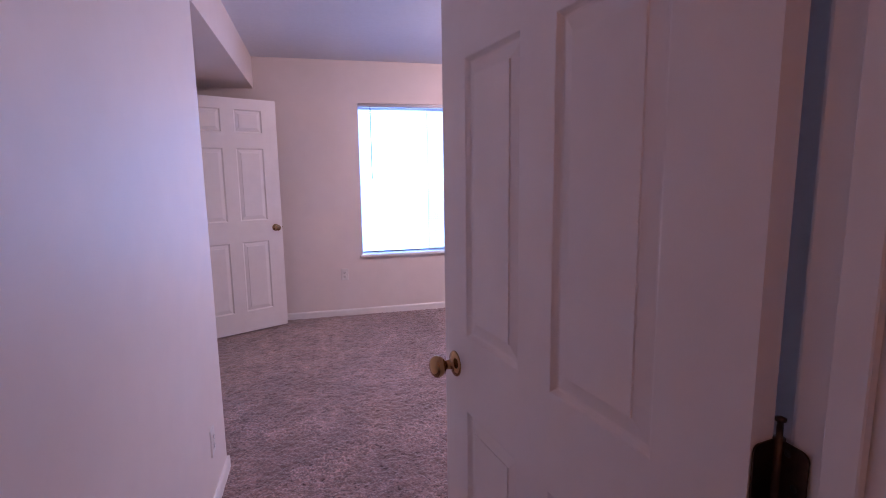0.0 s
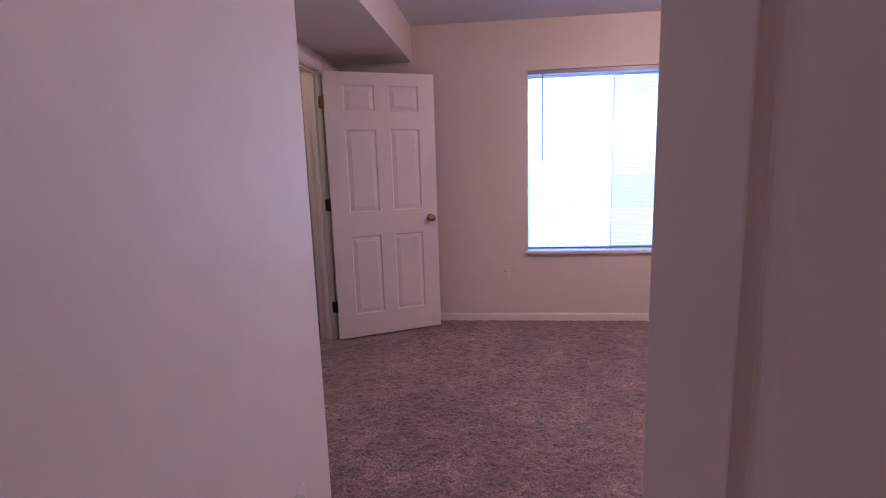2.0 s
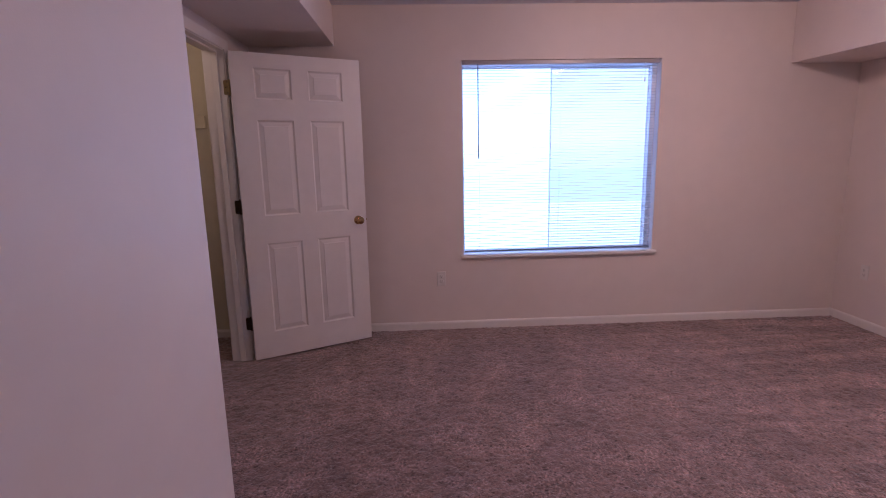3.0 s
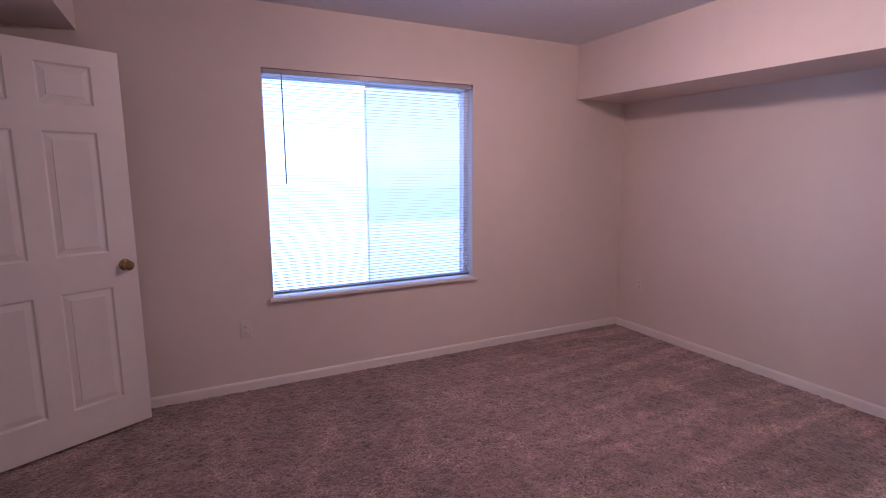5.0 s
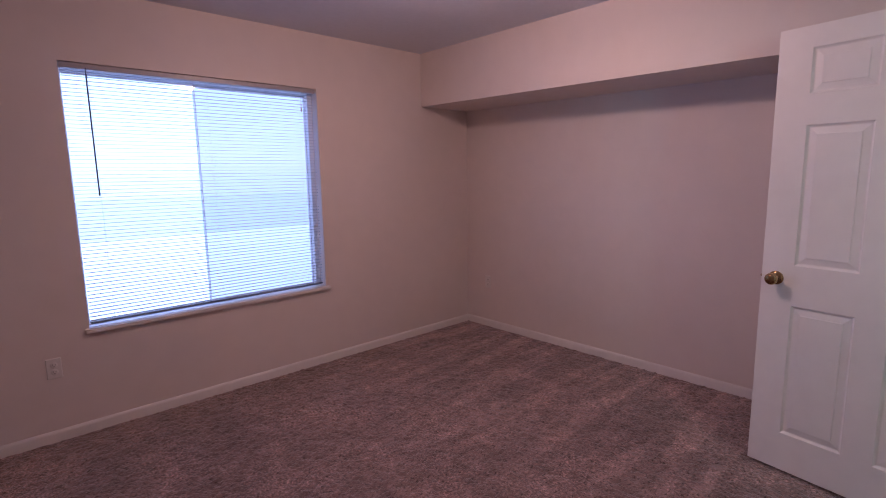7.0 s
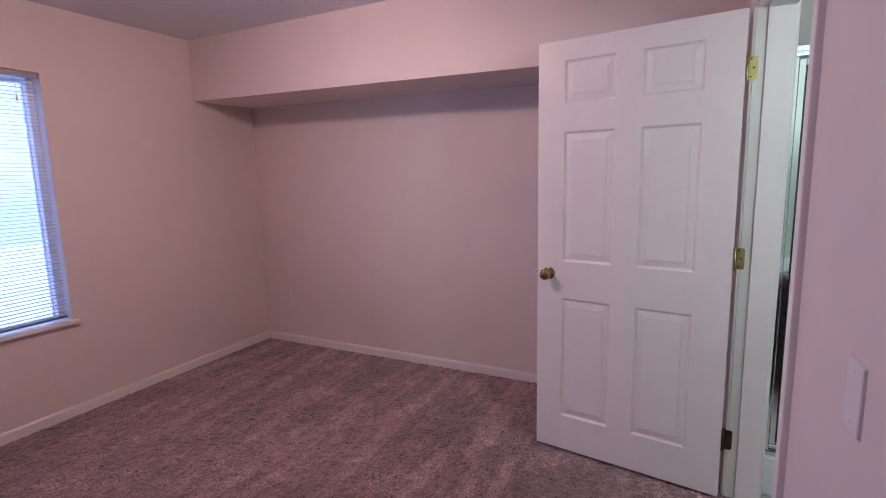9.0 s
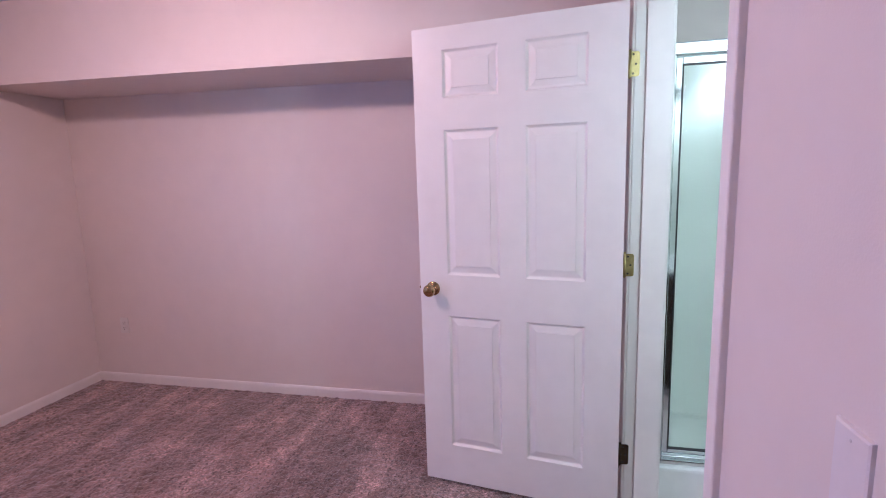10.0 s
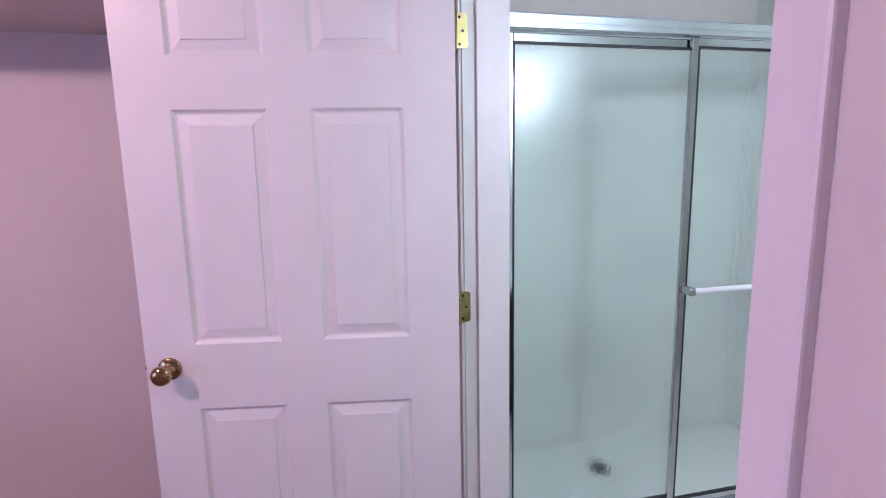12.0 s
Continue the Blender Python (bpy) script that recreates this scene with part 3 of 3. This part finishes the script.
for x in (1.92, 1.925):
    lathe(bm, [(0.001, 1.93), (0.001, 2.04)], pose(x, -0.024, 0), 5)
lathe(bm, [(0.002, 1.90), (0.006, 1.905), (0.004, 1.93), (0.001, 1.935)], pose(1.9225, -0.024, 0), 10)
part("lift_cord", bm, M_CORD, blind)


# ---- outlets and switch ----
def wall_plate(name, m, label, category, kind):
    """A bevelled plate in the local x-z plane, facing local -y."""
    top = thing(name, m, label, category, "wall outlets" if kind == "outlet" else "")
    bm = bmesh.new()
    w, h = 0.035, 0.0575
    a = [bm.verts.new((x, 0, z)) for x, z in ((-w, -h), (w, -h), (w, h), (-w, h))]
    b = [bm.verts.new((x, -0.0045, z)) for x, z in ((-w + 0.001, -h + 0.001), (w - 0.001, -h + 0.001), (w - 0.001, h - 0.001), (-w + 0.001, h - 0.001))]
    c = [bm.verts.new((x, -0.0062, z)) for x, z in ((-w + 0.004, -h + 0.004), (w - 0.004, -h + 0.004), (w - 0.004, h - 0.004), (-w + 0.004, h - 0.004))]
    for p, q in ((a, b), (b, c)):
        for k in range(4):
            j = (k + 1) % 4
            bm.faces.new((p[k], p[j], q[j], q[k]))
    bm.faces.new(c), bm.faces.new(list(reversed(a)))
    part("plate", bm, M_BLANK if kind == "blank" else M_PLATE, top)
    screws = [0.0]
    if kind == "outlet":
        for z in (0.0195, -0.0195):
            bm = bmesh.new()
            lathe(bm, [(0.0168, 0.0), (0.0168, 0.0025), (0.0158, 0.0032), (0.001, 0.0033)], pose(0, -0.0055, z, 90, 0, 0), 20)
            socket = part("socket", bm, M_PLATE, top)
            bm = bmesh.new()
            box(bm, -0.0072, -0.0052, -0.0093, -0.0086, z - 0.001, z + 0.008)
            box(bm, 0.0052, 0.0072, -0.0093, -0.0086, z - 0.001, z + 0.007)
            lathe(bm, [(0.0026, 0.0), (0.0026, 0.0006)], pose(0, -0.0087, z - 0.007, 90, 0, 0), 10)
            part("slots", bm, M_SLOT, socket)
    else:
        screws = [0.042, -0.042]
    for z in screws:
        bm = bmesh.new()
        lathe(bm, [(0.0026, 0.0), (0.0024, 0.0005), (0.001, 0.0006)], pose(0, -0.0061, z, 90, 0, 0), 10)
        part("screw", bm, M_PLATE_SCREW if kind != "outlet" else M_PLATE, top)
    return top


wall_plate("wall_outlet", pose(0.349, Y_NORTH, 0.417), "ivory duplex outlet low on the window wall", "outlet", "outlet")
wall_plate("wall_outlet", pose(X_EAST, 4.71, 0.427, 0, 0, -90), "ivory duplex outlet low on the east wall", "outlet", "outlet")
wall_plate("wall_outlet", pose(X_HALL, 2.145, 0.285, 0, 0, 90), "ivory duplex outlet low on the hall wall", "outlet", "outlet")
wall_plate("blank_wall_plate", SKEW @ pose(1.335, Y_SOUTH, 1.09, 0, 0, 180), "white plastic blank wall plate with two screws beside the bathroom doorway", "wall plate", "blank")

# ---- ceiling lamp and vanity lamp ----
top = thing("ceiling_light", pose(1.78, 3.28, CEIL), "round brass ceiling lamp base with its bulb alight", "ceiling light")
bm = bmesh.new()
lathe(bm, [(0.15, 0.0), (0.15, -0.015), (0.14, -0.02), (0.001, -0.02)], pose(0, 0, 0), 32)
part("base", bm, M_BRASS, top)

top = thing("vanity_light", pose(1.24, 0.62, 1.93), "vanity light bar on the bathroom wall", "vanity light")
bm = bmesh.new()
box(bm, 0, 0.03, -0.3, 0.3, -0.05, 0.05, 0.006, 2)
part("backplate", bm, M_ALU, top)

top = thing("closet_light", pose(-1.62, 3.9, CEIL), "bare-bulb porcelain lamp on the closet ceiling", "ceiling light")
bm = bmesh.new()
lathe(bm, [(0.06, 0.0), (0.06, -0.01), (0.035, -0.03), (0.025, -0.06), (0.02, -0.07)], pose(0, 0, 0), 24)
part("lampholder", bm, M_BULB, top)

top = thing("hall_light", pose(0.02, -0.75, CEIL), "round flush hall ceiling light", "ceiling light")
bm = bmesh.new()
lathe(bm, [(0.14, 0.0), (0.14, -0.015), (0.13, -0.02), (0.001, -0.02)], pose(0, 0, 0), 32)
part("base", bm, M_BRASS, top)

# ---- shower ----
SX, SY0, SY1 = 2.864, -0.35, 1.258
stall = thing("shower_stall", pose(0, 0, 0), "white acrylic shower stall with a low curb", "shower stall")
bm = bmesh.new()
box(bm, SX - 0.045, SX + 0.06, SY0, SY1 - 0.003, 0.0, 0.190, 0.018, 3)
part("curb", bm, M_ACRYLIC, stall)
bm = bmesh.new()
box(bm, SX + 0.06, X_EAST - 0.004, SY0, SY1 - 0.003, 0.0, 0.07, 0.01, 2)
part("pan", bm, M_ACRYLIC, stall)
bm = bmesh.new()
box(bm, X_EAST - 0.03, X_EAST - 0.004, SY0, SY1 - 0.003, 0.07, 2.0, 0.006, 2)
box(bm, SX + 0.031, X_EAST - 0.03, SY1 - 0.028, SY1 - 0.003, 0.07, 2.0, 0.006, 2)
box(bm, SX + 0.03, X_EAST - 0.03, SY0, SY0 + 0.025, 0.07, 2.0, 0.006, 2)
part("surround", bm, M_ACRYLIC, stall)
bm = bmesh.new()
lathe(bm, [(0.046, 0.07), (0.046, 0.074), (0.038, 0.077), (0.001, 0.077)], pose(3.345, 0.588, 0), 24)
part("drain", bm, M_DRAIN, stall, "dark metal drain grate")
structure("wall_shower_end", [(SX, X_EAST, SY0 - 0.1, SY0 - 0.002, -0.1, CEIL)], M_BATH, "pale wall closing the shower", "wall")

door = thing("shower_door", pose(0, 0, 0), "framed sliding shower door of obscure glass in bright aluminium", "shower door")
bm = bmesh.new()
prof = [(-0.024, 0.0), (-0.030, 0.003), (-0.030, 0.014), (-0.027, 0.016), (-0.027, 0.019), (-0.030, 0.021), (-0.030, 0.040), (-0.024, 0.046), (0.022, 0.046), (0.03, 0.040), (0.03, 0.0)]
rows = [[bm.verts.new((SX + x, y, 1.868 + z)) for x, z in prof] for y in (SY0 + 0.026, SY1 - 0.004)]
for k in range(len(prof)):
    j = (k + 1) % len(prof)
    bm.faces.new((rows[0][k], rows[0][j], rows[1][j], rows[1][k]))
bm.faces.new(rows[0]), bm.faces.new(rows[1])
part("header_rail", bm, M_HEADER, door)
bm = bmesh.new()
box(bm, SX - 0.028, SX + 0.028, SY0 + 0.026, SY1 - 0.004, 0.1905, 0.212, 0.004, 2)
box(bm, SX - 0.012, SX - 0.006, SY0 + 0.026, SY1 - 0.004, 0.212, 0.224, 0.001)
part("bottom_track", bm, M_ALU, door)
for y in (SY1 - 0.004, SY0 + 0.026):
    bm = bmesh.new()
    box(bm, SX - 0.028, SX + 0.028, y - (0.0 if y < 0 else 0.026), y + (0.016 if y < 0 else 0.0), 0.2125, 1.868, 0.003)
    part("wall_channel", bm, M_ALU, door)


def shower_panel(x, y0, y1):
    bm = bmesh.new()
    for b in ((y0, y0 + 0.024, 0.226, 1.865), (y1 - 0.024, y1, 0.226, 1.865), (y0 + 0.024, y1 - 0.024, 0.226, 0.246), (y0 + 0.024, y1 - 0.024, 1.838, 1.865)):
        box(bm, x - 0.008, x + 0.008, *b, 0.002)
    p = part("panel_frame", bm, M_ALU, door)
    bm = bmesh.new()
    for b in ((y0 + 0.024, y0 + 0.0285, 0.246, 1.838), (y1 - 0.0285, y1 - 0.024, 0.246, 1.838), (y0 + 0.0285, y1 - 0.0285, 0.246, 0.2505), (y0 + 0.0285, y1 - 0.0285, 1.8335, 1.838)):
        box(bm, x - 0.0085, x + 0.0085, *b)
    part("gasket", bm, M_GASKET, p)
    bm = bmesh.new()
    box(bm, x - 0.002, x + 0.002, y0 + 0.026, y1 - 0.026, 0.248, 1.836)
    part("glass", bm, M_SHOWER, p, "pebbled obscure glass").visible_shadow = False
    return p


shower_panel(SX + 0.011, 0.558, SY1 - 0.033)
outer = shower_panel(SX - 0.011, SY0 + 0.043, 0.606)
for y0, y1 in ((0.580, 0.600), (SY0 + 0.06, SY0 + 0.08)):
    bm = bmesh.new()
    box(bm, SX - 0.070, SX - 0.019, y0, y1, 1.032, 1.060, 0.004, 2)
    part("bar_bracket", bm, M_ALU, outer)
bm = bmesh.new()
lathe(bm, [(0.0095, SY0 + 0.08), (0.0095, 0.580)], Matrix.Translation((SX - 0.058, 0, 1.046)) @ Matrix.Rotation(-math.pi / 2, 4, "X"), 16)
part("towel_bar", bm, M_ACRYLIC, outer, "pale plastic towel bar")

# ---- bathroom vanity, seen as a dark mirror image in the bright metal ----
vanity = thing("vanity_cabinet", pose(1.245, 0.62, 0), "dark-stained wooden vanity cabinet with a pale top", "vanity cabinet")
bm = bmesh.new()
box(bm, 0.0, 0.50, -0.46, 0.46, 0.09, 0.785, 0.003)
box(bm, 0.0, 0.43, -0.46, 0.46, 0.003, 0.09)
part("body", bm, M_CABINET, vanity)
for y in (-0.225, 0.225):
    bm = bmesh.new()
    box(bm, 0.501, 0.519, y - 0.205, y + 0.205, 0.13, 0.75, 0.004, 2)
    leaf = part("door", bm, M_CABINET, vanity)
    bm = bmesh.new()
    lathe(bm, [(0.006, 0.0), (0.006, 0.012), (0.014, 0.018), (0.014, 0.024), (0.002, 0.028)], pose(0.519, y * 0.25, 0.62, 0, 90, 0), 14)
    part("handle", bm, M_ALU, leaf)
bm = bmesh.new()
box(bm, 0.0, 0.535, -0.475, 0.475, 0.7855, 0.82, 0.008, 2)
part("top", bm, M_ACRYLIC, vanity, "pale moulded top")

# ---- closet shelf ----
shelf = thing("closet_shelf", pose(0, 0, 0), "painted closet shelf on wall cleats", "shelf")
bm = bmesh.new()
box(bm, -2.099, -1.70, Y_ALCOVE + 0.01, Y_NORTH - 0.015, 1.70, 1.719, 0.002)
part("board", bm, M_CLOSET, shelf)
bm = bmesh.new()
box(bm, -2.099, -1.36, Y_NORTH - 0.031, Y_NORTH - 0.013, 1.61, 1.699, 0.002)
part("cleat", bm, M_CLOSET, shelf)
